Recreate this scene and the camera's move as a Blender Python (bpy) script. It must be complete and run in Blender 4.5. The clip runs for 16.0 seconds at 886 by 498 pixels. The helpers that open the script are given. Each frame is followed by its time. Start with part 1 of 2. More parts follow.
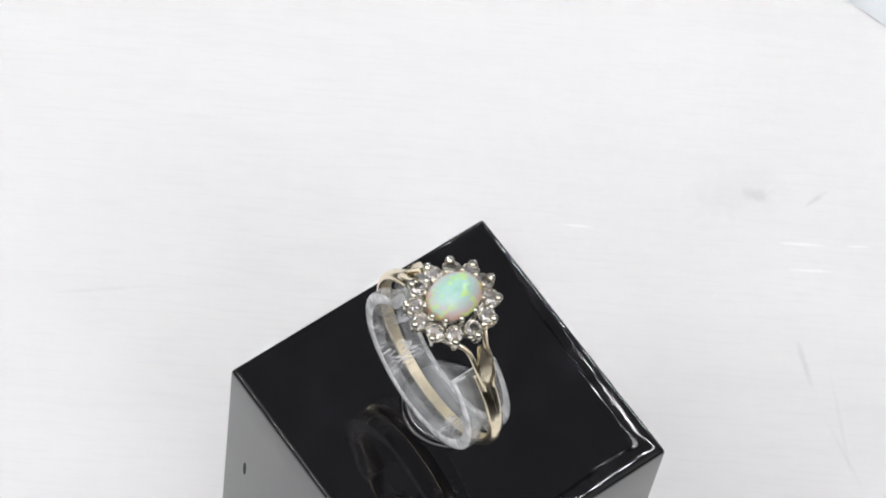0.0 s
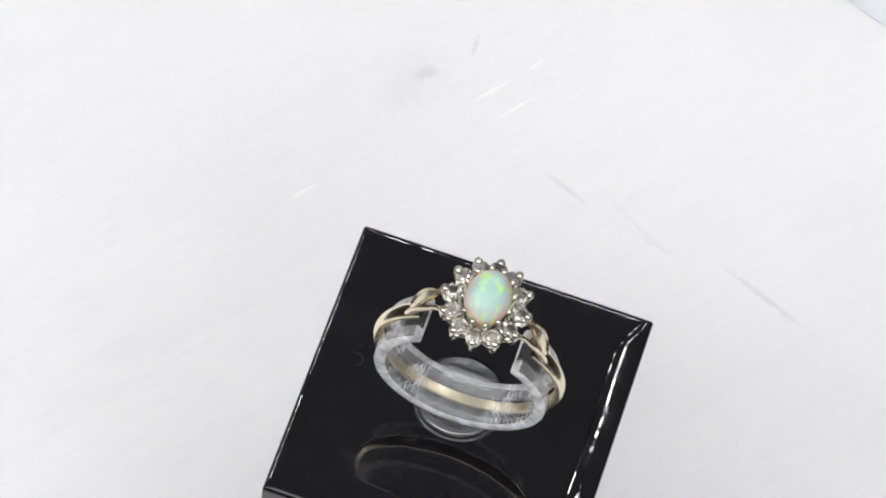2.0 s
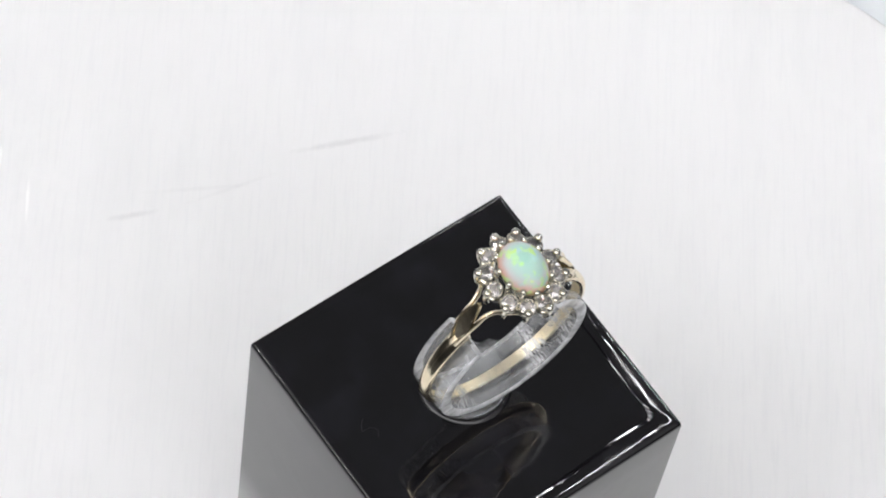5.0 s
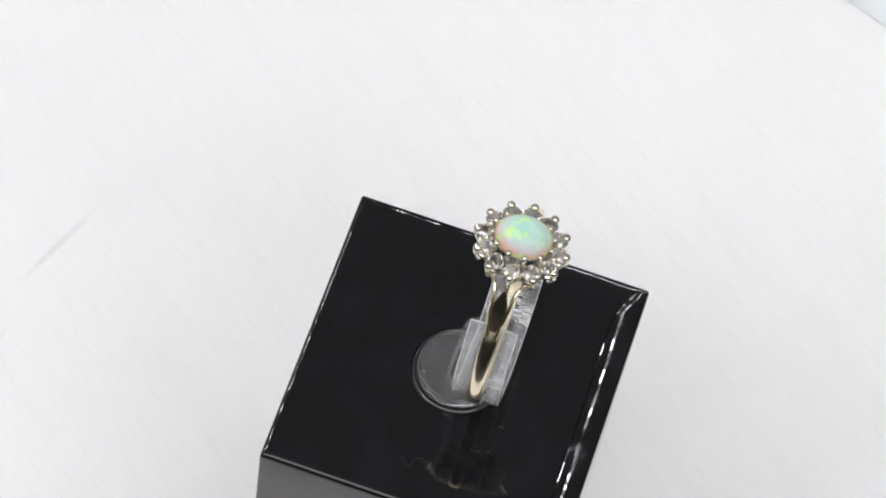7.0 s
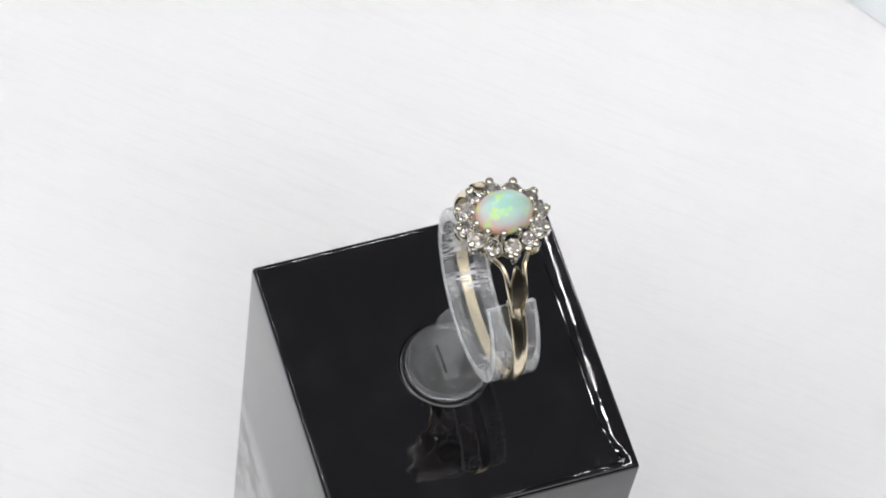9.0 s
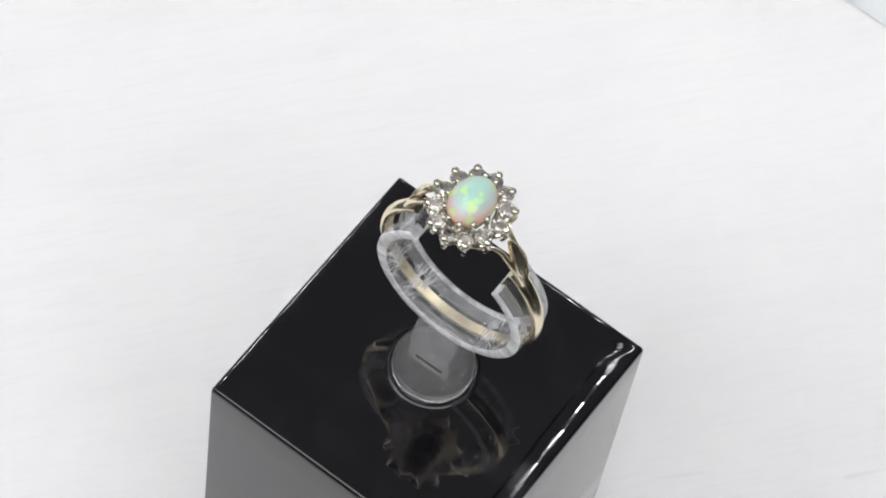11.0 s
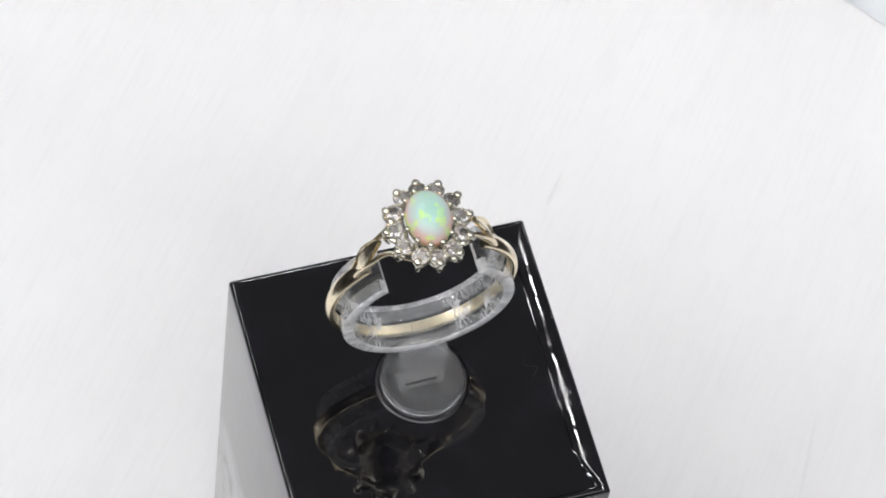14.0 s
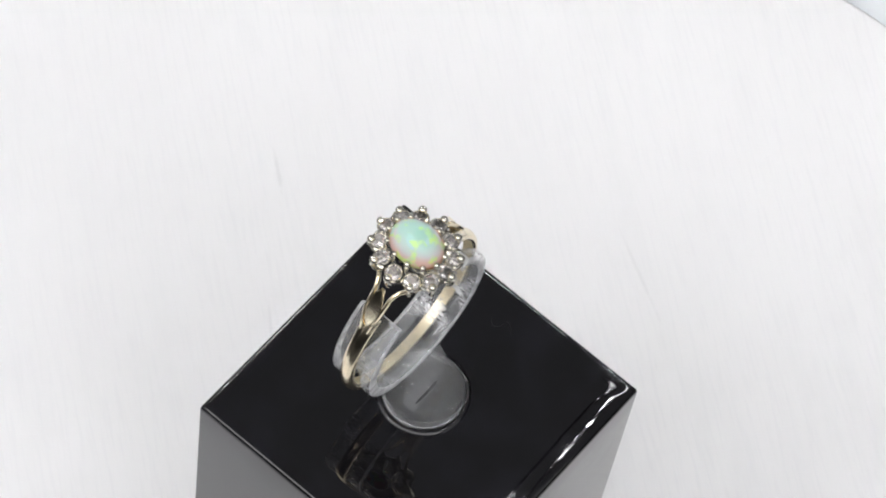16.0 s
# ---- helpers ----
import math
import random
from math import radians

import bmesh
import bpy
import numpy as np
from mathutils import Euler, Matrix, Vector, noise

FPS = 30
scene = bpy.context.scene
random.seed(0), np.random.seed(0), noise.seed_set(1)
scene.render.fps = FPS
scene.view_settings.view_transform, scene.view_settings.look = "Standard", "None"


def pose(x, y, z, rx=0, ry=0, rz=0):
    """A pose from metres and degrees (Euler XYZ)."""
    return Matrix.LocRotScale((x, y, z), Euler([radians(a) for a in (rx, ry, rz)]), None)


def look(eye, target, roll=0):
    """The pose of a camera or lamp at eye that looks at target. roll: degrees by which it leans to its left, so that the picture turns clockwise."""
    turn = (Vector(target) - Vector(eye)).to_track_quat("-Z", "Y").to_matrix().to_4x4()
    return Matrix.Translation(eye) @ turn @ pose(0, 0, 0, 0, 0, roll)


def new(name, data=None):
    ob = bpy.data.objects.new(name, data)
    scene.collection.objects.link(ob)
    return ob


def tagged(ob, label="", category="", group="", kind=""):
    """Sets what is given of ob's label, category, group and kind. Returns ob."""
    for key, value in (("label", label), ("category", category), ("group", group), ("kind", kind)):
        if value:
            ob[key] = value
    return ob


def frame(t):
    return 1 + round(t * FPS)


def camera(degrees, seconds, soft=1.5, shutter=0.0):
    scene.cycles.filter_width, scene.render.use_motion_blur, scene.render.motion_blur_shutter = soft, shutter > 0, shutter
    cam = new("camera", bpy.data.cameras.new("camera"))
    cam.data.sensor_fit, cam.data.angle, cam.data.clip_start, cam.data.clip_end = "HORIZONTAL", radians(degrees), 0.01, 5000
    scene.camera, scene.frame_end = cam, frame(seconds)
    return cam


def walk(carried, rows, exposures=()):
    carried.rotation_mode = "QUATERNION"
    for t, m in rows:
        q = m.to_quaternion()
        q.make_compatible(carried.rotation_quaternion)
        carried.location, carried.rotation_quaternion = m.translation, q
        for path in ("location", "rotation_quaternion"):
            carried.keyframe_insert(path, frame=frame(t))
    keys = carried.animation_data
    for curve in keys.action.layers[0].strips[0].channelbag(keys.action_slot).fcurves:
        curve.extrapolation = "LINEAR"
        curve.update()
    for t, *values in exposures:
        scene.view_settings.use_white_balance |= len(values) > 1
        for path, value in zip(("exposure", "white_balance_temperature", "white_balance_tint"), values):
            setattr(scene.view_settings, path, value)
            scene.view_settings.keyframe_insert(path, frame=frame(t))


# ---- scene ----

MM = 0.001
BLOCK_TOP = 60.0            # height of the display block, mm
BLOCK_AT = (2.27, -0.90)    # its centre on the platter, mm from the axle

# ---------------------------------------------------------------- camera
EYE = Vector((0.0, -0.1394, 0.3574))
AIM = EYE + 0.33 * Vector((-0.00840, 0.46049, -0.88762))
cam = camera(15.11, 16.0, soft=1.9)
walk(cam, [(0.0, look(EYE, AIM, 10.88)), (16.0, look(EYE, AIM, 10.88))])


def turn(t):
    """Degrees by which the platter has turned at t seconds."""
    s = t / 10
    return -43.517 + 180.06 * s - 1.1874 * s ** 2 + 2.4988 * s ** 3 - 1.7255 * s ** 4


# ---------------------------------------------------------------- light
world = bpy.data.worlds.new("world")
scene.world = world
world.use_nodes = True
world.node_tree.nodes["Background"].inputs["Color"].default_value = (0.9, 0.95, 1.0, 1)
world.node_tree.nodes["Background"].inputs["Strength"].default_value = 0.02


def lamp(name, eye, target, sx, sy, watts, colour=(1, 1, 1)):
    data = bpy.data.lights.new(name, "AREA")
    data.shape, data.size, data.size_y = "RECTANGLE", sx, sy
    data.energy, data.color = watts, colour
    ob = new(name, data)
    ob.matrix_world = look(eye, target)
    return ob


# added lamps, unseen: a wide soft one over and before the table, a weaker one at each side, and a dim sheet that stands
# in for a lit ceiling
lamp("front_fill", (-0.10, -0.92, 1.40), (0.0, 0.0, 0.0), 2.6, 0.8, 19.0, (1.0, 0.98, 0.992))
lamp("side_fill", (1.20, -0.50, 1.05), (0.0, 0.02, 0.0), 1.1, 1.2, 2.2, (1.0, 0.98, 0.992))
lamp("side_fill", (-1.20, -0.50, 1.05), (0.0, 0.02, 0.0), 1.1, 1.2, 4.0, (1.0, 0.98, 0.992))
# added glowing sheet, so that the block's top has a ceiling to mirror
lamp("ceiling_fill", (0.0, 0.0, 1.88), (0.0, 0.001, 0.0), 7.4, 7.4, 30.0, (0.94, 0.96, 1.0))
scene.view_settings.exposure = 0.16


# ---------------------------------------------------------------- materials
class Mat:
    """A node material with short ways to wire it."""

    def __init__(self, name):
        self.mat = bpy.data.materials.new(name)
        self.mat.use_nodes = True
        self.nt = self.mat.node_tree
        self.bsdf = self.nt.nodes["Principled BSDF"]

    def node(self, kind, **values):
        n = self.nt.nodes.new(kind)
        for k, v in values.items():
            n.inputs[k.replace("_", " ")].default_value = v
        return n

    def link(self, a, b):
        self.nt.links.new(a, b)

    def set(self, **values):
        for k, v in values.items():
            self.bsdf.inputs[k.replace("_", " ")].default_value = v
        return self

    def place(self, scale=(1, 1, 1), rot=(0, 0, 0), loc=(0, 0, 0)):
        c = self.node("ShaderNodeTexCoord")
        m = self.node("ShaderNodeMapping", Scale=tuple(1 / k for k in scale), Rotation=rot, Location=loc)
        m.vector_type = "TEXTURE"
        self.link(c.outputs["Object"], m.inputs["Vector"])
        return m.outputs["Vector"]

    def noise(self, vec, scale, detail=3.0, rough=0.55):
        n = self.node("ShaderNodeTexNoise", Scale=scale, Detail=detail, Roughness=rough)
        self.link(vec, n.inputs["Vector"])
        return n.outputs["Fac"]

    def ramp(self, fac, stops):
        r = self.nt.nodes.new("ShaderNodeValToRGB")
        el = r.color_ramp.elements
        while len(el) < len(stops):
            el.new(0.5)
        for e, (pos, col) in zip(el, stops):
            e.position = pos
            e.color = (col, col, col, 1) if isinstance(col, (int, float)) else (*col, 1)
        self.link(fac, r.inputs["Fac"])
        return r.outputs["Color"]

    def mix(self, fac, a, b, blend="MIX"):
        m = self.nt.nodes.new("ShaderNodeMix")
        m.data_type, m.blend_type = "RGBA", blend
        for sock, v in ((m.inputs[0], fac), (m.inputs[6], a), (m.inputs[7], b)):
            if isinstance(v, bpy.types.NodeSocket):
                self.link(v, sock)
            elif isinstance(v, tuple):
                sock.default_value = (*v, 1)
            else:
                sock.default_value = v
        return m.outputs[2]

    def math(self, op, a, b=0.0, clamp=False):
        m = self.nt.nodes.new("ShaderNodeMath")
        m.operation, m.use_clamp = op, clamp
        for sock, v in ((m.inputs[0], a), (m.inputs[1], b)):
            if isinstance(v, bpy.types.NodeSocket):
                self.link(v, sock)
            else:
                sock.default_value = v
        return m.outputs[0]

    def bump(self, height, strength, distance):
        b = self.node("ShaderNodeBump", Strength=strength, Distance=distance)
        self.link(height, b.inputs["Height"])
        self.link(b.outputs["Normal"], self.bsdf.inputs["Normal"])


def stroke(m, x, y, angle, length, width, soft=0.5):
    """A soft-edged stroke on the platter, in mm: 1 on it, 0 off it."""
    c = m.node("ShaderNodeTexCoord")
    g = m.node("ShaderNodeMapping")
    g.vector_type = "TEXTURE"
    g.inputs["Location"].default_value = (x * MM, y * MM, 0)
    g.inputs["Rotation"].default_value = (0, 0, radians(angle))
    g.inputs["Scale"].default_value = (length / 2 * MM, width / 2 * MM, 1)
    m.link(c.outputs["Object"], g.inputs["Vector"])
    flat = m.node("ShaderNodeVectorMath")
    flat.operation = "MULTIPLY"
    flat.inputs[1].default_value = (1, 1, 0)
    m.link(g.outputs["Vector"], flat.inputs[0])
    ln = m.node("ShaderNodeVectorMath")
    ln.operation = "LENGTH"
    m.link(flat.outputs["Vector"], ln.inputs[0])
    ragged = m.math("ADD", ln.outputs["Value"], m.math("MULTIPLY", m.math("SUBTRACT", m.noise(m.place(), 700.0, 4.0, 0.7), 0.5), 1.3))
    return m.ramp(ragged, [(1.0 - soft, 1.0), (1.0, 0.0)])


def platter_material():
    m = Mat("whitewashed_print")
    grain = m.place(scale=(52, 820, 1), rot=(0, 0, radians(52)))
    fine = m.noise(grain, 2.4, 4.0, 0.6)
    wide = m.noise(m.place(scale=(14, 90, 1), rot=(0, 0, radians(50))), 2.2, 4.0, 0.6)
    cloud = m.noise(m.place(), 26.0, 3.0, 0.5)
    base = m.mix(m.ramp(fine, [(0.36, 0.0), (0.50, 1.0)]), (0.776, 0.777, 0.781), (0.80, 0.80, 0.80))
    base = m.mix(m.ramp(wide, [(0.30, 0.42), (0.50, 0.0)]), base, (0.745, 0.75, 0.755))
    base = m.mix(m.ramp(cloud, [(0.40, 0.35), (0.60, 0.0)]), base, (0.765, 0.762, 0.768))
    grey = (0.36, 0.36, 0.37)
    # weathered veins and a worn patch
    for x, y, a, ln, w, k in ((2.2, 58.4, -22, 7.5, 1.0, 0.20), (14.5, 54.9, -12, 13, 0.7, 0.08), (29.5, 52.6, -21, 15, 1.1, 0.22),
                              (-19.0, 67.6, 40, 4.6, 2.2, 0.22), (-14.5, 73.5, 92, 4.2, 0.8, 0.22), (-20.5, 66.0, 64, 15, 8, 0.10),
                              (-33.0, -47.5, 51, 8, 0.7, 0.16), (11.0, 57.0, -28, 17, 0.7, 0.08),
                              (-22.0, 66.0, 58, 70, 38, 0.05), (-52.0, -6.0, 61, 16, 0.6, 0.10), (-16.5, -34.0, 45, 9, 0.5, 0.10)):
        base = m.mix(m.math("MULTIPLY", stroke(m, x, y, a, ln, w, 0.75), k), base, grey)
    for x, y, a, ln, w in ((-27.8, 46.5, 52, 4.6, 0.45), (-10.5, 68.3, 53, 6.0, 0.6), (-7.2, 66.8, 54, 6.8, 0.55), (-6.5, 73.8, 55, 3.5, 0.4)):
        base = m.mix(stroke(m, x, y, a, ln, w, 0.6), base, (0.865, 0.865, 0.86))
    m.link(base, m.bsdf.inputs["Base Color"])
    m.set(Roughness=0.55, Specular_IOR_Level=0.25)
    m.bump(fine, 0.06, 0.0002)
    return m.mat


def lacquer_material():
    m = Mat("black_acrylic")
    smear = m.ramp(m.noise(m.place(), 150.0, 5.0, 0.65), [(0.47, 0.0), (0.68, 1.0)])
    print_lines = m.noise(m.place(scale=(1, 4, 1), rot=(0, 0, 0.6)), 900.0, 2.0)
    m.link(m.mix(m.math("MULTIPLY", smear, print_lines), (0.0042, 0.0040, 0.0048), (0.012, 0.012, 0.017)), m.bsdf.inputs["Base Color"])
    m.set(IOR=1.49)
    m.link(m.ramp(smear, [(0.0, 0.02), (1.0, 0.13)]), m.bsdf.inputs["Roughness"])
    m.bump(m.noise(m.place(), 330.0, 2.0, 0.5), 0.035, 0.0004)
    return m.mat


def clear_material(name, milk, rough, scratched=0.0):
    """Clear plastic, a little cloudy; scratched: how much fine scoring along y whitens it."""
    m = Mat(name)
    fine = m.noise(m.place(scale=(1, 0.10, 1)), 3600.0, 2.0, 0.6)
    where = m.ramp(m.noise(m.place(loc=(0.01, 0.02, 0.003)), 260.0, 2.0), [(0.44, 0.0), (0.58, 1.0)])
    lines = m.math("MULTIPLY", m.ramp(fine, [(0.52, 0.0), (0.64, 1.0)]), where)
    haze = m.noise(m.place(), 900.0, 4.0, 0.65)
    m.set(Base_Color=(0.95, 0.965, 0.975, 1), IOR=1.49)
    m.link(m.math("SUBTRACT", 1.0 - milk, m.math("MULTIPLY", lines, scratched), clamp=True), m.bsdf.inputs["Transmission Weight"])
    m.link(m.ramp(haze, [(0.35, rough), (0.75, rough * 2.0)]), m.bsdf.inputs["Roughness"])
    m.bump(m.math("ADD", m.math("MULTIPLY", fine, where), m.math("MULTIPLY", haze, 0.3)), 0.16, 0.0001)
    return m.mat


def film_material(name, milk, rough, scratched, axis_z=0.0):
    """Thin clear plastic: light goes straight through, but for gloss, a little haze and fine scoring across the loop."""
    m = Mat(name)
    sep = m.node("ShaderNodeSeparateXYZ")
    m.link(m.place(), sep.inputs[0])
    x, y, z = sep.outputs
    around = m.math("MULTIPLY", m.math("ARCTAN2", x, m.math("SUBTRACT", z, axis_z * MM)), 8 * MM)
    strip = m.node("ShaderNodeCombineXYZ")
    m.link(around, strip.inputs["X"])
    m.link(m.math("MULTIPLY", y, 0.12), strip.inputs["Y"])
    fine = m.noise(strip.outputs[0], 6000.0, 1.0, 0.5)
    patch = m.node("ShaderNodeCombineXYZ")
    m.link(around, patch.inputs["X"])
    m.link(m.math("MULTIPLY", y, 0.8), patch.inputs["Y"])
    where = m.ramp(m.noise(patch.outputs[0], 420.0, 3.0), [(0.42, 0.0), (0.56, 1.0)])
    sides = m.ramp(m.math("MULTIPLY", m.math("ABSOLUTE", x), 1 / (9 * MM)), [(0.32, 0.12), (0.55, 1.0)])
    low = m.ramp(m.math("MULTIPLY", m.math("SUBTRACT", z, axis_z * MM), 1 / (9 * MM)), [(0.05, 1.0), (0.3, 0.0)])
    where = m.math("MULTIPLY", m.math("MULTIPLY", where, sides), low)
    lines = m.math("MULTIPLY", m.ramp(fine, [(0.50, 0.0), (0.57, 1.0)]), where)
    haze = m.noise(m.place(), 700.0, 4.0, 0.65)
    cloud = m.math("MULTIPLY", m.ramp(haze, [(0.30, 0.5), (0.75, 1.5)]), milk)
    fac = m.math("ADD", cloud, m.math("MULTIPLY", lines, scratched), clamp=True)
    clear = m.node("ShaderNodeBsdfTransparent")
    clear.inputs["Color"].default_value = (0.975, 0.98, 0.985, 1)
    white = m.node("ShaderNodeBsdfDiffuse")
    white.inputs["Color"].default_value = (0.93, 0.94, 0.95, 1)
    gloss = m.node("ShaderNodeBsdfGlossy")
    gloss.inputs["Roughness"].default_value = rough
    bump = m.node("ShaderNodeBump", Strength=0.25, Distance=0.0001)
    m.link(m.math("ADD", m.math("MULTIPLY", fine, where), m.math("MULTIPLY", haze, 0.5)), bump.inputs["Height"])
    m.link(bump.outputs["Normal"], gloss.inputs["Normal"])
    facing = m.node("ShaderNodeLayerWeight", Blend=0.5).outputs["Facing"]
    fres = m.math("ADD", m.math("MULTIPLY", m.math("POWER", facing, 5.0), 0.8), 0.04, clamp=True)
    one, two = m.node("ShaderNodeMixShader"), m.node("ShaderNodeMixShader")
    m.link(fac, one.inputs[0])
    m.link(clear.outputs[0], one.inputs[1])
    m.link(white.outputs[0], one.inputs[2])
    m.link(fres, two.inputs[0])
    m.link(one.outputs[0], two.inputs[1])
    m.link(gloss.outputs[0], two.inputs[2])
    m.link(two.outputs[0], m.nt.nodes["Material Output"].inputs["Surface"])
    m.nt.nodes.remove(m.bsdf)
    return m.mat


def metal_material(name, colour, rough):
    m = Mat(name)
    tone = m.noise(m.place(), 700.0, 3.0, 0.6)
    m.link(m.mix(m.ramp(tone, [(0.35, 0.0), (0.7, 1.0)]), tuple(0.93 * c for c in colour), colour), m.bsdf.inputs["Base Color"])
    m.link(m.ramp(m.noise(m.place(), 1500.0, 4.0), [(0.3, rough), (0.8, rough * 2.2)]), m.bsdf.inputs["Roughness"])
    m.set(Metallic=1.0)
    m.bump(m.noise(m.place(), 2600.0, 2.0), 0.04, 0.0001)
    return m.mat


def opal_material():
    m = Mat("opal")
    c = m.node("ShaderNodeTexCoord")
    sep = m.node("ShaderNodeSeparateXYZ")
    m.link(c.outputs["Object"], sep.inputs[0])
    # light passing through the stone, put into its colour: pink low, mint high
    up = m.math("MULTIPLY", m.math("SUBTRACT", sep.outputs["Z"], 13.8 * MM), 1 / (2.2 * MM))
    wob = m.math("ADD", up, m.math("MULTIPLY", m.math("SUBTRACT", m.noise(m.place(), 420.0, 2.0), 0.5), 0.5))
    body = m.ramp(wob, [(0.0, (0.78, 0.40, 0.29)), (0.32, (0.74, 0.53, 0.46)), (0.56, (0.63, 0.63, 0.62)), (0.82, (0.47, 0.67, 0.60)), (1.0, (0.39, 0.65, 0.55))])
    v = m.node("ShaderNodeTexVoronoi", Scale=1300.0, Randomness=1.0)
    m.link(m.place(scale=(1, 0.7, 1)), v.inputs["Vector"])
    flash = m.ramp(m.noise(m.place(loc=(0.3, 0.1, 0)), 700.0, 2.0), [(0.50, 0.0), (0.59, 1.0)])
    hue = m.ramp(v.outputs["Color"], [(0.0, (0.40, 0.84, 0.30)), (0.4, (0.68, 0.86, 0.22)), (0.7, (0.42, 0.78, 0.52)), (1.0, (0.50, 0.66, 0.80))])
    m.link(m.mix(m.math("MULTIPLY", flash, 0.75), body, hue), m.bsdf.inputs["Base Color"])
    m.set(Roughness=0.05, IOR=1.38, Subsurface_Weight=0.15, Subsurface_Scale=0.0012)
    m.bsdf.inputs["Subsurface Radius"].default_value = (1.0, 0.5, 0.4)
    return m.mat


def diamond_material():
    m = Mat("diamond")
    m.set(Base_Color=(1.0, 0.96, 0.92, 1), IOR=2.4, Roughness=0.03, Transmission_Weight=0.92)
    return m.mat


def plain_material(name, colour, rough, vary=0.06, scale=6.0):
    m = Mat(name)
    n = m.noise(m.place(), scale, 5.0, 0.6)
    m.link(m.mix(m.ramp(n, [(0.3, 0.0), (0.7, 1.0)]), tuple(c * (1 - vary) for c in colour), colour), m.bsdf.inputs["Base Color"])
    m.set(Roughness=rough)
    m.bump(n, 0.1, 0.002)
    return m.mat


PRINT = platter_material()
RIM = plain_material("platter_rim", (0.72, 0.73, 0.75), 0.4)
BLACK = lacquer_material()
CLEAR = film_material("clear_plastic", 0.035, 0.08, 0.60, 14.4)
FROST = clear_material("cloudy_plastic", 0.04, 0.07, 0.04)
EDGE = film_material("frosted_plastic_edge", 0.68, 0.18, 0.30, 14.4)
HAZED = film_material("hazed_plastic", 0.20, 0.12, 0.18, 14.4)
STEM = film_material("stem_plastic", 0.10, 0.10, 0.0)
GOLD = metal_material("pale_gold", (0.89, 0.78, 0.57), 0.13)
BRUSHED = metal_material("brushed_gold", (0.94, 0.82, 0.57), 0.28)
WHITE_GOLD = metal_material("white_gold", (0.81, 0.78, 0.67), 0.10)
OPAL = opal_material()
DIAMOND = diamond_material()
TABLE = plain_material("white_table", (0.84, 0.875, 0.90), 0.5, 0.03, 3.0)
WALL = plain_material("dark_surround", (0.09, 0.09, 0.095), 0.9)
DARK = plain_material("grey_ceiling", (0.24, 0.24, 0.25), 0.9)
glow = Mat("led_glow")
glow.set(Base_Color=(0.9, 0.9, 0.85, 1), Emission_Color=(0.985, 0.985, 1.0, 1), Emission_Strength=110.0)
LED = glow.mat
DARK_CHIP = plain_material("dull_black", (0.01, 0.01, 0.01), 0.8)
LINT = plain_material("grey_lint", (0.035, 0.035, 0.037), 0.9)


# ---------------------------------------------------------------- mesh helpers (millimetres)
def part(name, bm, material, parent=None, label="", smooth=True, flat_over=35):
    """Link a bmesh in mm as one mesh object, under parent if given."""
    bmesh.ops.scale(bm, vec=(MM, MM, MM), verts=bm.verts)
    bmesh.ops.recalc_face_normals(bm, faces=bm.faces)
    for f in bm.faces:
        f.smooth = smooth
    if smooth:
        for e in bm.edges:
            if len(e.link_faces) == 2 and e.calc_face_angle(0) > radians(flat_over):
                e.smooth = False
    me = bpy.data.meshes.new(name)
    bm.to_mesh(me)
    bm.free()
    me.materials.append(material)
    ob = new(name, me)
    if parent is not None:
        ob.parent = parent
    if label:
        tagged(ob, label)
    return ob


def thing(name, label, category):
    ob = new(name)
    ob.empty_display_size = 0.005
    return tagged(ob, label, category)


def lathe(bm, profile, n=64, at=(0, 0), sx=1.0, sy=1.0):
    """Turn (radius, height) pairs about an upright axis; closes both ends where the radius is 0."""
    rings = []
    for r, z in profile:
        if r == 0:
            rings.append([bm.verts.new((at[0], at[1], z))])
        else:
            rings.append([bm.verts.new((at[0] + sx * r * math.cos(2 * math.pi * i / n), at[1] + sy * r * math.sin(2 * math.pi * i / n), z)) for i in range(n)])
    for a, b in zip(rings, rings[1:]):
        for i in range(n):
            j = (i + 1) % n
            if len(a) == 1:
                bm.faces.new((a[0], b[i], b[j]))
            elif len(b) == 1:
                bm.faces.new((a[i], a[j], b[0]))
            else:
                bm.faces.new((a[i], a[j], b[j], b[i]))
    return bm


def sweep(bm, pts, sizes, side, profile, closed=False):
    """Carry a cross-section along pts. profile: (u, v) pairs; u runs along side, v across it; sizes: (su, sv) at each point."""
    pts = [Vector(p) for p in pts]
    n, rings = len(pts), []
    for i, p in enumerate(pts):
        a, b = pts[i - 1 if i or closed else 0], pts[(i + 1) % n if closed or i < n - 1 else i]
        tangent = (b - a).normalized()
        s = side[i] if isinstance(side, list) else side
        s = Vector(s)
        s = (s - tangent * s.dot(tangent)).normalized()
        v = tangent.cross(s)
        su, sv = sizes[i] if isinstance(sizes, list) else sizes
        rings.append([bm.verts.new(p + s * (u * su) + v * (w * sv)) for u, w in profile])
    k = len(profile)
    for i in range(n if closed else n - 1):
        a, b = rings[i], rings[(i + 1) % n]
        for j in range(k):
            bm.faces.new((a[j], a[(j + 1) % k], b[(j + 1) % k], b[j]))
    if not closed:
        bm.faces.new(rings[0])
        bm.faces.new(rings[-1])
    return bm


def circle_profile(n=12):
    return [(math.cos(2 * math.pi * i / n), math.sin(2 * math.pi * i / n)) for i in range(n)]


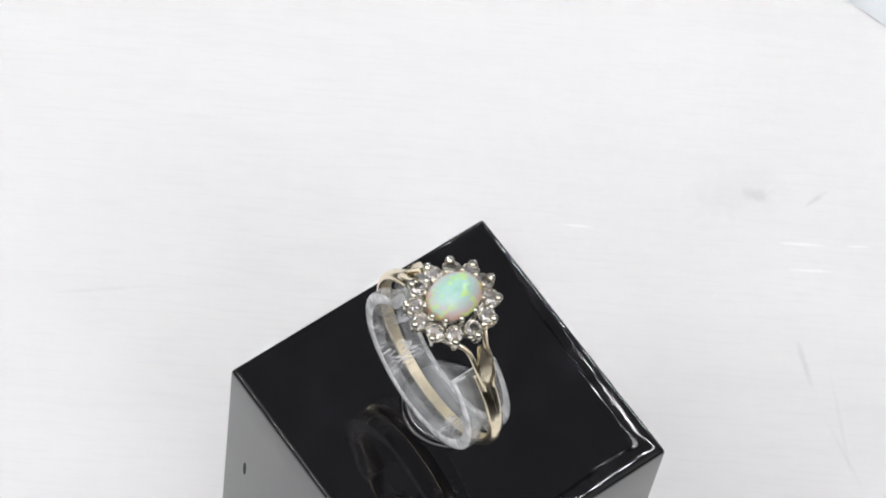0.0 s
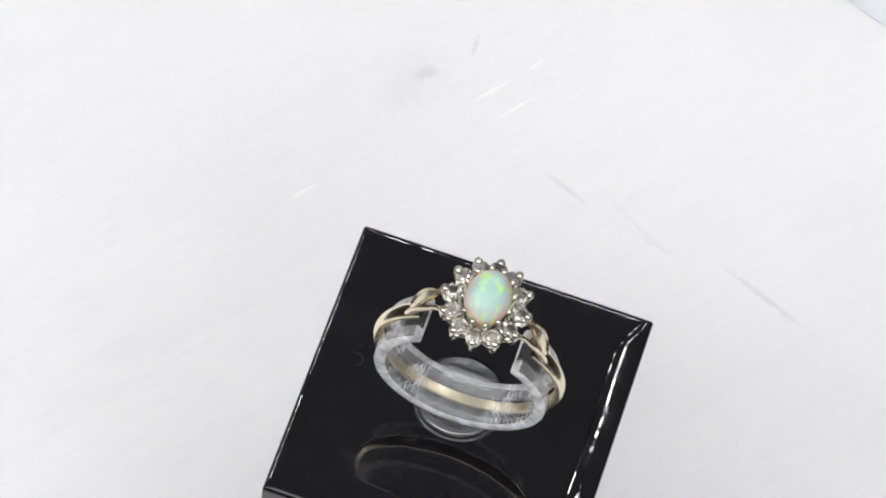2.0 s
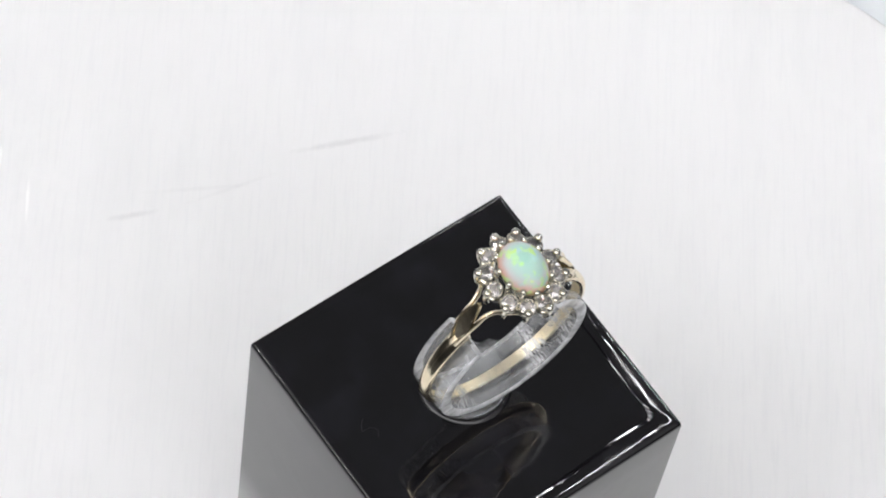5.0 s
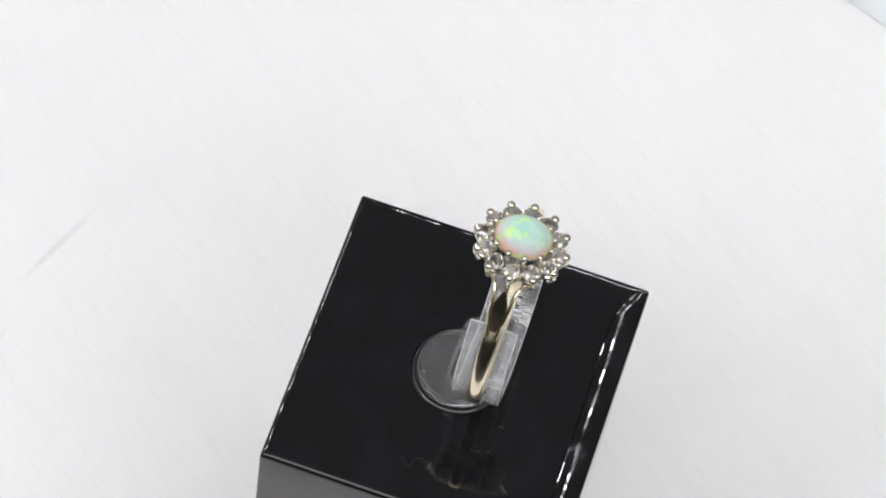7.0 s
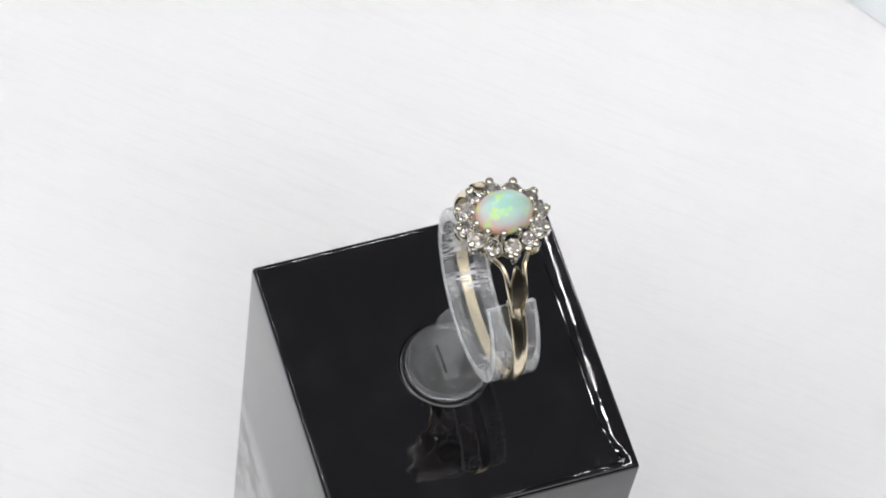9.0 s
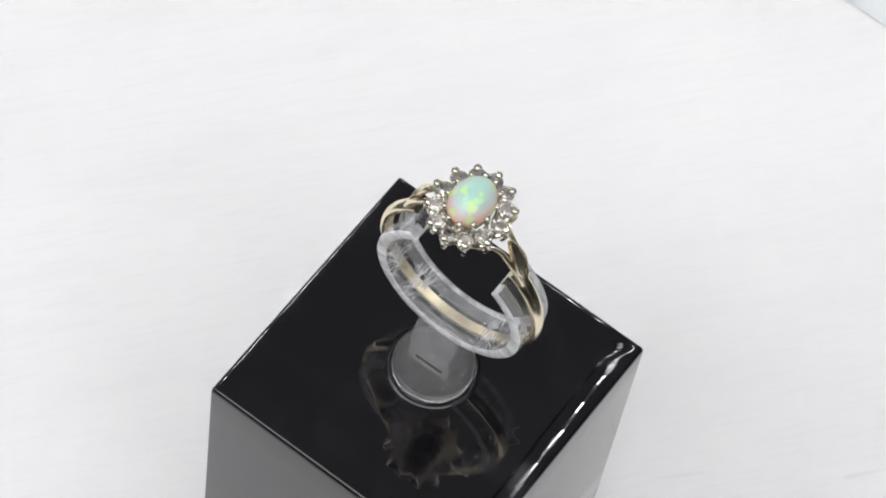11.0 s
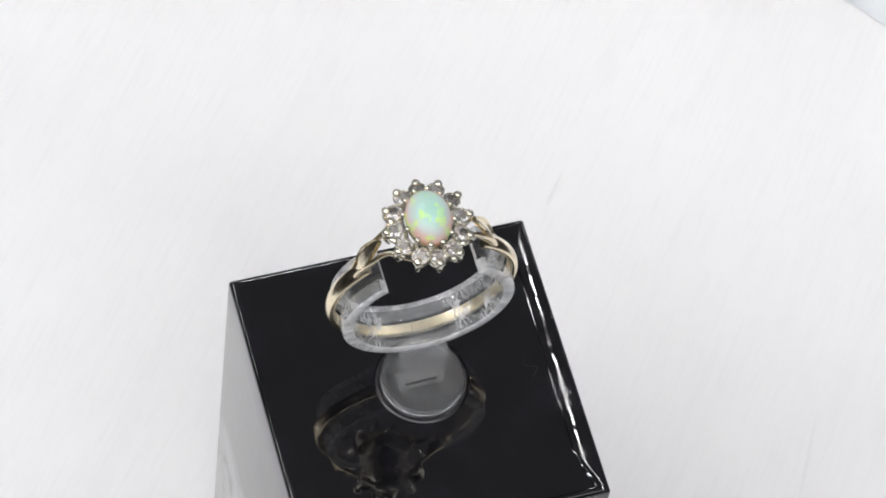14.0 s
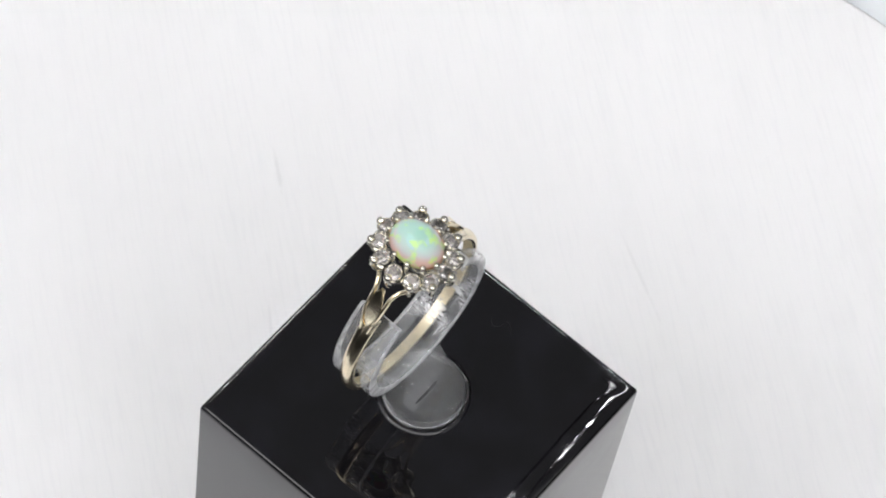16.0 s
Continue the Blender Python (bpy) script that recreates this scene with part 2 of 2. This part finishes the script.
def rounded_rect(c=0.12, n=3):
    """Unit half-size square with rounded corners."""
    out = []
    for cx, cy, a0 in ((1, 1, 0), (-1, 1, 90), (-1, -1, 180), (1, -1, 270)):
        for i in range(n + 1):
            a = radians(a0 + 90 * i / n)
            out.append((cx * (1 - c) + c * math.cos(a), cy * (1 - c) + c * math.sin(a)))
    return out


def curve_points(ctrl, n):
    """A smooth curve through the control points."""
    c = [Vector(p) for p in ctrl]
    c = [2 * c[0] - c[1]] + c + [2 * c[-1] - c[-2]]
    out = []
    for i in range(1, len(c) - 2):
        for k in range(n):
            t = k / n
            a, b, d, e = c[i - 1], c[i], c[i + 1], c[i + 2]
            out.append(0.5 * (2 * b + (d - a) * t + (2 * a - 5 * b + 4 * d - e) * t * t + (3 * b - a - 3 * d + e) * t ** 3))
    return out + [c[-2]]


# ---------------------------------------------------------------- the place
def slab(name, x0, x1, y0, y1, z0, z1, material):
    bm = bmesh.new()
    bmesh.ops.create_cube(bm, size=1.0, matrix=Matrix.Translation(((x0 + x1) / 2, (y0 + y1) / 2, (z0 + z1) / 2)) @ Matrix.Diagonal((x1 - x0, y1 - y0, z1 - z0, 1)))
    return tagged(part(name, bm, material), kind="structure")


tagged(slab("table_top", -130, 130, -112, 420, -780, -9, TABLE), "smooth bluish-white table surface under the turntable")
# unseen dark room, added so that gold and block edges mirror darkness
slab("floor", -3800, 3800, -3800, 3800, -840, -780, WALL)
slab("surround_north", -3800, 3800, 3800, 3880, -780, 1900, WALL)
slab("surround_south", -3800, 3800, -3880, -3800, -780, 1900, WALL)
slab("surround_east", 3800, 3880, -3880, 3880, -780, 1900, WALL)
slab("surround_west", -3880, -3800, -3880, 3880, -780, 1900, WALL)
slab("ceiling", -3880, 3880, -3880, 3880, 1900, 1960, DARK)


def make_light_bar(x, y, z, length, yaw, tilt, gap, wide, lit):
    """A light bar beside the table: a black channel with LED chips, turned to the platter, on two thin posts."""
    top = thing("light_bar", "slim black light bar with a row of white LED chips", "light bar")
    tagged(top, group="light bars round the table")
    top.matrix_world = pose(x * MM, y * MM, z * MM, 0, 0, yaw) @ pose(0, 0, 0, 0, tilt, 0)
    y0, y1 = -length / 2, length / 2
    bm = bmesh.new()
    sweep(bm, [(0, y0 - 20, 0), (0, y1 + 20, 0)], (1, 1), (1, 0, 0), [(-13, 0), (-13, -7), (13, -7), (13, 0), (12, 0), (12, -5.6), (-12, -5.6), (-12, 0)])
    part("channel", bm, DARK_CHIP, top)
    chip = bmesh.new()
    bmesh.ops.create_cube(chip, size=1.0, matrix=Matrix.Translation((0, y0, 1.5)) @ Matrix.Diagonal((wide, lit, 1.2, 1)))
    first = part("led_chip", chip, LED, top, smooth=False)
    for i in range(1, int(length / gap)):
        if i % 7 == 5:
            continue    # a gap where two lengths of strip meet
        ob = new("led_chip", first.data)
        ob.parent = top
        ob.location = (0, i * gap * MM, 0)
    down = top.matrix_world.inverted()
    for end in (y0, y1):
        bm = bmesh.new()
        head = top.matrix_world @ Vector((0, end * MM, 0))
        foot = down @ Vector((head.x, head.y, -780 * MM)) * 1000
        sweep(bm, [(0, end, 6.5), foot], (4, 4), (0, 1, 0), circle_profile(12))
        part("post", bm, RIM, top)
    return top


make_light_bar(345, 330, 720, 940, 0, 30, 22.0, 13.0, 7.0)
make_light_bar(290, 330, 830, 940, 0, 24, 75.0, 9.0, 8.0)
make_light_bar(-620, 240, 610, 1350, 0, -50, 19.0, 18.0, 6.0)
make_light_bar(200, 900, 540, 1200, 90, 58, 19.0, 17.0, 6.0)


# ---------------------------------------------------------------- turntable
def make_turntable():
    top = thing("turntable", "round white turntable with a faded whitewashed wood-grain print", "turntable")
    bm = bmesh.new()
    lathe(bm, [(0, 0), (60, 0), (100.0, 0), (100.7, -0.12), (101.2, -0.5), (101.3, -1.2), (101.3, -3.6), (100.5, -4.0), (0, -4.0)], 160)
    part("platter", bm, PRINT, top, flat_over=60)
    bm = bmesh.new()
    lathe(bm, [(0, -4.0), (99.5, -4.0), (100.2, -4.4), (100.4, -8.0), (100.2, -9.0), (0, -9.0)], 128)
    part("base", bm, RIM, top, "plain white plastic base of the turntable")
    return top


# ---------------------------------------------------------------- display block
def make_block():
    """A polished acrylic block whose top rolls off gently towards its edges."""
    bm = bmesh.new()
    h = 15.34
    # the top falls off slowly, then turns over a small round into the sides
    prof, z, last = [(4.0, 0.0)], 0.0, 4.0
    for inset, slope in ((3.7, 0.8), (3.4, 2.4), (3.1, 4.6), (2.8, 7.2), (2.5, 9.4), (2.2, 11.2), (1.9, 12.6), (1.6, 13.7), (1.3, 14.6), (1.0, 15.5), (0.8, 16.6), (0.66, 17.8), (0.54, 19.6), (0.46, 22), (0.38, 23.6), (0.30, 25.2), (0.23, 29), (0.17, 40), (0.11, 53), (0.05, 65), (0.01, 80)):
        z -= (last - inset) * math.tan(radians(slope))
        last = inset
        prof.append((inset, z))
    prof += [(0.0, z - 0.2), (0.0, -6.0), (0.0, -30.0), (0.0, -59.9), (0.4, -60.45)]
    rings = []
    for inset, z in prof:
        s, r = h - inset, 0.22 + 0.9 * inset
        ring = []
        for cx, cy, a0 in ((1, 1, 0), (-1, 1, 90), (-1, -1, 180), (1, -1, 270)):
            for i in range(6):
                a = radians(a0 + 90 * i / 5)
                ring.append(bm.verts.new((cx * (s - r) + r * math.cos(a), cy * (s - r) + r * math.sin(a), BLOCK_TOP + 0.45 + z)))
        rings.append(ring)
    n = len(rings[0])
    for a, b in zip(rings, rings[1:]):
        for j in range(n):
            bm.faces.new((a[j], a[(j + 1) % n], b[(j + 1) % n], b[j]))
    bm.faces.new(rings[0])
    bm.faces.new(rings[-1])
    top = thing("display_block", "tall square display block of polished black acrylic on the turntable", "display block")
    part("body", bm, BLACK, top, flat_over=80)
    # the moulded rim round the socket that holds the stand
    bm = bmesh.new()
    z = BLOCK_TOP + 0.45
    lathe(bm, [(4.14, z - 0.1), (4.16, z + 0.16), (4.24, z + 0.24), (4.36, z + 0.24), (4.52, z + 0.15), (4.70, z + 0.04), (4.80, z - 0.1)], 72, (-0.3, 0.0))
    part("socket_rim", bm, BLACK, top, "low raised rim round the socket")
    # a small chip in one side
    bm = bmesh.new()
    bmesh.ops.create_icosphere(bm, subdivisions=2, radius=1.0, matrix=Matrix.Translation((-11.9, -15.34, 41.8)) @ Matrix.Diagonal((0.24, 0.05, 1.6, 1)))
    part("chip", bm, DARK_CHIP, top, "small dark chip in the side")
    return top


def make_lint():
    bm = bmesh.new()
    pts = curve_points([(0, 0, 0.04), (0.5, 0.5, 0.05), (0.2, 1.2, 0.1), (-0.6, 1.5, 0.06), (-0.2, 2.1, 0.1), (0.3, 2.4, 0.04)], 6)
    sweep(bm, pts, (0.022, 0.022), (0, 0, 1), circle_profile(6))
    return tagged(part("lint_hair", bm, LINT), "tiny curled grey lint hair lying on the black block", "lint")


# ---------------------------------------------------------------- clear ring stand (block space, z from the block's top)
CRADLE_Y, CRADLE_Z = -3.0, 14.4


def make_stand():
    top = thing("ring_stand", "clear plastic ring stand with an open loop on a round foot", "ring stand")
    bm = bmesh.new()
    lathe(bm, [(0, 0.02), (3.9, 0.02), (4.1, 0.15), (4.1, 0.9), (4.0, 1.15), (3.8, 1.3), (3.6, 1.3), (3.45, 1.2), (3.35, 0.95), (0, 0.95)], 72, (-0.3, 0.0))
    part("foot", bm, FROST, top, "cloudy round plastic foot")
    bm = bmesh.new()
    sweep(bm, [(0, 0.1, 0.96), (0, 0.1, 2.5), (0, 0.0, 4.6), (0, -0.25, 6.0), (0, -0.9, 6.9)], [(2.3, 0.8), (2.3, 0.8), (2.35, 0.8), (2.4, 0.75), (2.4, 0.6)], (1, 0, 0), rounded_rect(0.2))
    stem = part("stem", bm, STEM, top)
    # solid dark bar that draws the shade in the recess under the stem
    bm = bmesh.new()
    sweep(bm, [(-1.6, 0.45, 1.06), (1.5, 0.5, 1.06)], (0.11, 0.05), (0, 1, 0), rounded_rect(0.4))
    part("recess_shade", bm, DARK_CHIP, stem, "narrow dark bar for the shade in the recess at the bottom of the stem")
    bm = bmesh.new()
    # a channel open to the outside: two flanges with a groove between them for the ring
    half = [(2.05, 0.62), (2.24, 0.55), (2.32, 0.4), (2.32, -0.4), (2.24, -0.55), (2.05, -0.62), (1.3, -0.62), (1.1, -0.55), (0.98, -0.4), (0.95, 0.3)]
    channel = half + [(-u, w) for u, w in reversed(half)]
    pts = []
    for i in range(97):
        a = radians(127 + 286 * i / 96)
        pts.append((7.87 * math.cos(a), CRADLE_Y, CRADLE_Z + 7.87 * math.sin(a)))
    sweep(bm, pts, (1, 1), (0, 1, 0), channel)
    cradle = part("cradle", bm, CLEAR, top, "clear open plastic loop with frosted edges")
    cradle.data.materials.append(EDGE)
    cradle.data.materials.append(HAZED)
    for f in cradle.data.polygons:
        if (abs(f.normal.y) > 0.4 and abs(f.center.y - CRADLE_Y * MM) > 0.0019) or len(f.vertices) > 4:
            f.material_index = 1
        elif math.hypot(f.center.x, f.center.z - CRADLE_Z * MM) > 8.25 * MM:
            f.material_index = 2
    return top


# ---------------------------------------------------------------- ring (its own space: centre of the hoop at z = 0)
def make_ring():
    top = thing("ring", "yellow gold cluster ring with an oval opal ringed by diamonds", "ring")
    D = [(1.0, 0.25), (0.9, 0.75), (0.78, 0.9), (0.4, 0.93), (-0.4, 0.93), (-0.78, 0.9), (-0.9, 0.75), (-1.0, 0.25)] + [(-math.cos(math.pi * i / 10), -math.sin(math.pi * i / 10)) for i in range(1, 10)]
    # hoop, from one shoulder round to the other
    bm = bmesh.new()
    pts, sizes = [], []
    for i in range(81):
        a = 128 + 284 * i / 80
        low = (1 - math.sin(radians(a))) / 2
        r = 8.95
        pts.append((r * math.cos(radians(a)), 0, r * math.sin(radians(a))))
        sizes.append((0.82 - 0.22 * low, 0.46))
    sweep(bm, pts, sizes, (0, 1, 0), D)
    shank = part("shank", bm, GOLD, top)
    shank.data.materials.append(BRUSHED)
    for f in shank.data.polygons:
        c = f.center
        if abs(f.normal.y) < 0.5 and f.normal.x * c.x + f.normal.z * c.z < 0:
            f.material_index = 1
    for s in (-1, 1):
        # two wires that part towards the head, and a leaf between them
        for q in (-1, 1):
            bm = bmesh.new()
            pts = curve_points([(s * 6.6, q * 0.42, 6.2), (s * 6.25, q * 0.58, 7.4), (s * 5.75, q * 0.74, 8.5), (s * 5.1, q * 0.84, 9.5), (s * 4.4, q * 0.90, 10.3), (s * 3.6, q * 1.25, 10.9), (s * 2.4, q * 2.2, 11.2), (s * 1.1, q * 2.9, 11.3), (0, q * 3.05, 11.3)], 7)
            n = len(pts)
            sweep(bm, pts, [(0.24 - 0.03 * i / n, 0.40 - 0.12 * i / n) for i in range(n)], (0, 1, 0), circle_profile(10))
            part("shoulder", bm, GOLD, top)
        bm = bmesh.new()
        pts = curve_points([(s * 6.5, 0, 7.2), (s * 6.1, 0, 8.4), (s * 5.5, 0, 9.9), (s * 4.6, 0, 11.5)], 8)
        n = len(pts)
        sizes = [(0.10 + 0.76 * math.sin(math.pi * (0.04 + 0.92 * i / (n - 1))) ** 0.9, 0.28) for i in range(n)]
        hollow = [(1, 0.85), (0.9, 1.0), (0.78, 0.9), (0.70, 0.45), (0, 0.38), (-0.70, 0.45), (-0.78, 0.9), (-0.9, 1.0), (-1, 0.85), (-0.8, -1), (0, -1.2), (0.8, -1)]
        sweep(bm, pts, sizes, (0, 1, 0), hollow if s < 0 else [(u, -w) for u, w in hollow])
        part("leaf", bm, GOLD, top, "hollowed pointed gold leaf")
    # collet under the opal and a waved rail below the diamonds
    bm = bmesh.new()
    lathe(bm, [(1.0, 10.9), (1.25, 10.9), (2.0, 12.9), (2.05, 13.6), (1.85, 13.6), (1.75, 12.9)], 48, sx=1.0, sy=1.36)
    part("collet", bm, WHITE_GOLD, top)
    bm = bmesh.new()
    pts = []
    for i in range(120):
        a = 2 * math.pi * i / 120
        w = 1 + 0.10 * math.cos(12 * a)
        pts.append((3.25 * w * math.cos(a), 3.65 * w * math.sin(a), 11.75 + 0.12 * math.cos(12 * a)))
    sweep(bm, pts, (0.26, 0.22), (0, 0, 1), circle_profile(8), closed=True)
    part("gallery", bm, WHITE_GOLD, top, "waved white gold rail")
    # opal
    bm = bmesh.new()
    prof = [(0, 12.9), (1.2, 13.0), (1.9, 13.35), (2.1, 13.75)] + [(2.14 * math.cos(radians(a)), 13.85 + 2.15 * math.sin(radians(a))) for a in range(0, 90, 9)] + [(0, 16.0)]
    lathe(bm, prof, 56, sx=1.0, sy=1.28)
    opal = part("opal", bm, OPAL, top, "milky oval opal with green and blue fire and a painted pink glow low down", flat_over=180)
    # diamonds, each in a seat with one outer claw; small claws hold the opal
    stone = bmesh.new()
    rows = []
    for r, z, k, ph in ((0.40, 0.20, 8, 0.5), (0.60, 0.08, 8, 0.0), (0.77, -0.10, 16, 0.25), (0.77, -0.15, 16, 0.25), (0.38, -0.55, 8, 0.0)):
        rows.append([stone.verts.new((r * math.cos(2 * math.pi * (i + ph) / k), r * math.sin(2 * math.pi * (i + ph) / k), z)) for i in range(k)])
    rows.append([stone.verts.new((0, 0, -0.85))])
    stone.faces.new(rows[0])
    bmesh.ops.convex_hull(stone, input=stone.verts)
    stone_ob = part("diamond", stone, DIAMOND, top, smooth=False)
    seat = bmesh.new()
    lathe(seat, [(0.40, -1.0), (0.52, -1.0), (0.80, -0.25), (0.86, -0.06), (0.80, 0.0), (0.74, -0.08), (0.44, -0.85)], 20)
    seat_ob = part("seat", seat, WHITE_GOLD, top)
    claw = bmesh.new()
    sweep(claw, curve_points([(-0.35, 0, -1.9), (0.0, 0, -1.1), (0.10, 0, -0.4), (0.02, 0, 0.12)], 4), (0.20, 0.24), (0, 1, 0), circle_profile(10))
    bmesh.ops.create_icosphere(claw, subdivisions=2, radius=0.43, matrix=Matrix.Translation((-0.03, 0, 0.18)))
    claw_ob = part("claw", claw, WHITE_GOLD, top)
    prong = bmesh.new()
    sweep(prong, curve_points([(-0.25, 0, -2.6), (-0.05, 0, -1.4), (0.02, 0, -0.5), (-0.06, 0, 0.0)], 4), (0.22, 0.22), (0, 1, 0), circle_profile(10))
    bmesh.ops.create_icosphere(prong, subdivisions=2, radius=0.32, matrix=Matrix.Translation((-0.10, 0, 0.06)))
    prong_ob = part("prong", prong, WHITE_GOLD, top)
    protos = {"diamond": stone_ob, "seat": seat_ob, "claw": claw_ob, "prong": prong_ob}

    def put(kind, m, first):
        ob = protos[kind]
        if not first:
            ob = new(kind, ob.data)
            ob.parent = top
        ob.matrix_local = m

    rnd = random.Random(4)
    for k in range(12):
        a = radians(30 * k)
        out = math.atan2(math.sin(a) / 3.65, math.cos(a) / 3.2)
        m = Matrix.Translation((3.18 * MM * math.cos(a), 3.62 * MM * math.sin(a), (13.0 + rnd.uniform(-0.06, 0.06)) * MM)) @ Matrix.Rotation(out, 4, "Z") @ Matrix.Rotation(radians(16 + rnd.uniform(-4, 4)), 4, "Y")
        put("diamond", m @ Matrix.Rotation(rnd.uniform(0, 6), 4, "Z"), k == 0)
        put("seat", m, k == 0)
        m = Matrix.Translation((3.95 * MM * math.cos(a), 4.24 * MM * math.sin(a), 12.80 * MM)) @ Matrix.Rotation(out, 4, "Z")
        put("claw", m, k == 0)
        b = radians(30 * k + 15)
        out = math.atan2(math.sin(b) / 2.9, math.cos(b) / 2.2)
        m = Matrix.Translation((2.40 * MM * math.cos(b), 3.03 * MM * math.sin(b), 14.25 * MM)) @ Matrix.Rotation(out, 4, "Z")
        put("prong", m, k == 0)
    return top


TURNTABLE = make_turntable()
BLOCK = make_block()
HAIR = make_lint()
STAND = make_stand()
RING = make_ring()

ON_BLOCK = pose(BLOCK_AT[0] * MM, BLOCK_AT[1] * MM, (BLOCK_TOP + 0.45) * MM)
RESTS = {
    TURNTABLE: pose(0, 0, 0),
    BLOCK: pose(BLOCK_AT[0] * MM, BLOCK_AT[1] * MM, 0),
    HAIR: ON_BLOCK @ pose(-10.9 * MM, -0.2 * MM, 0, 0, 0, 10),
    STAND: ON_BLOCK,
    RING: ON_BLOCK @ pose(0.15 * MM, -3.0 * MM, 15.2 * MM, 0.6, 2.0, 0),
}


def motions():
    """All that stands on the platter turns with it."""
    for ob, rest in RESTS.items():
        walk(ob, [(0.5 * i, pose(0, 0, 0, 0, 0, turn(0.5 * i)) @ rest) for i in range(33)])


motions()
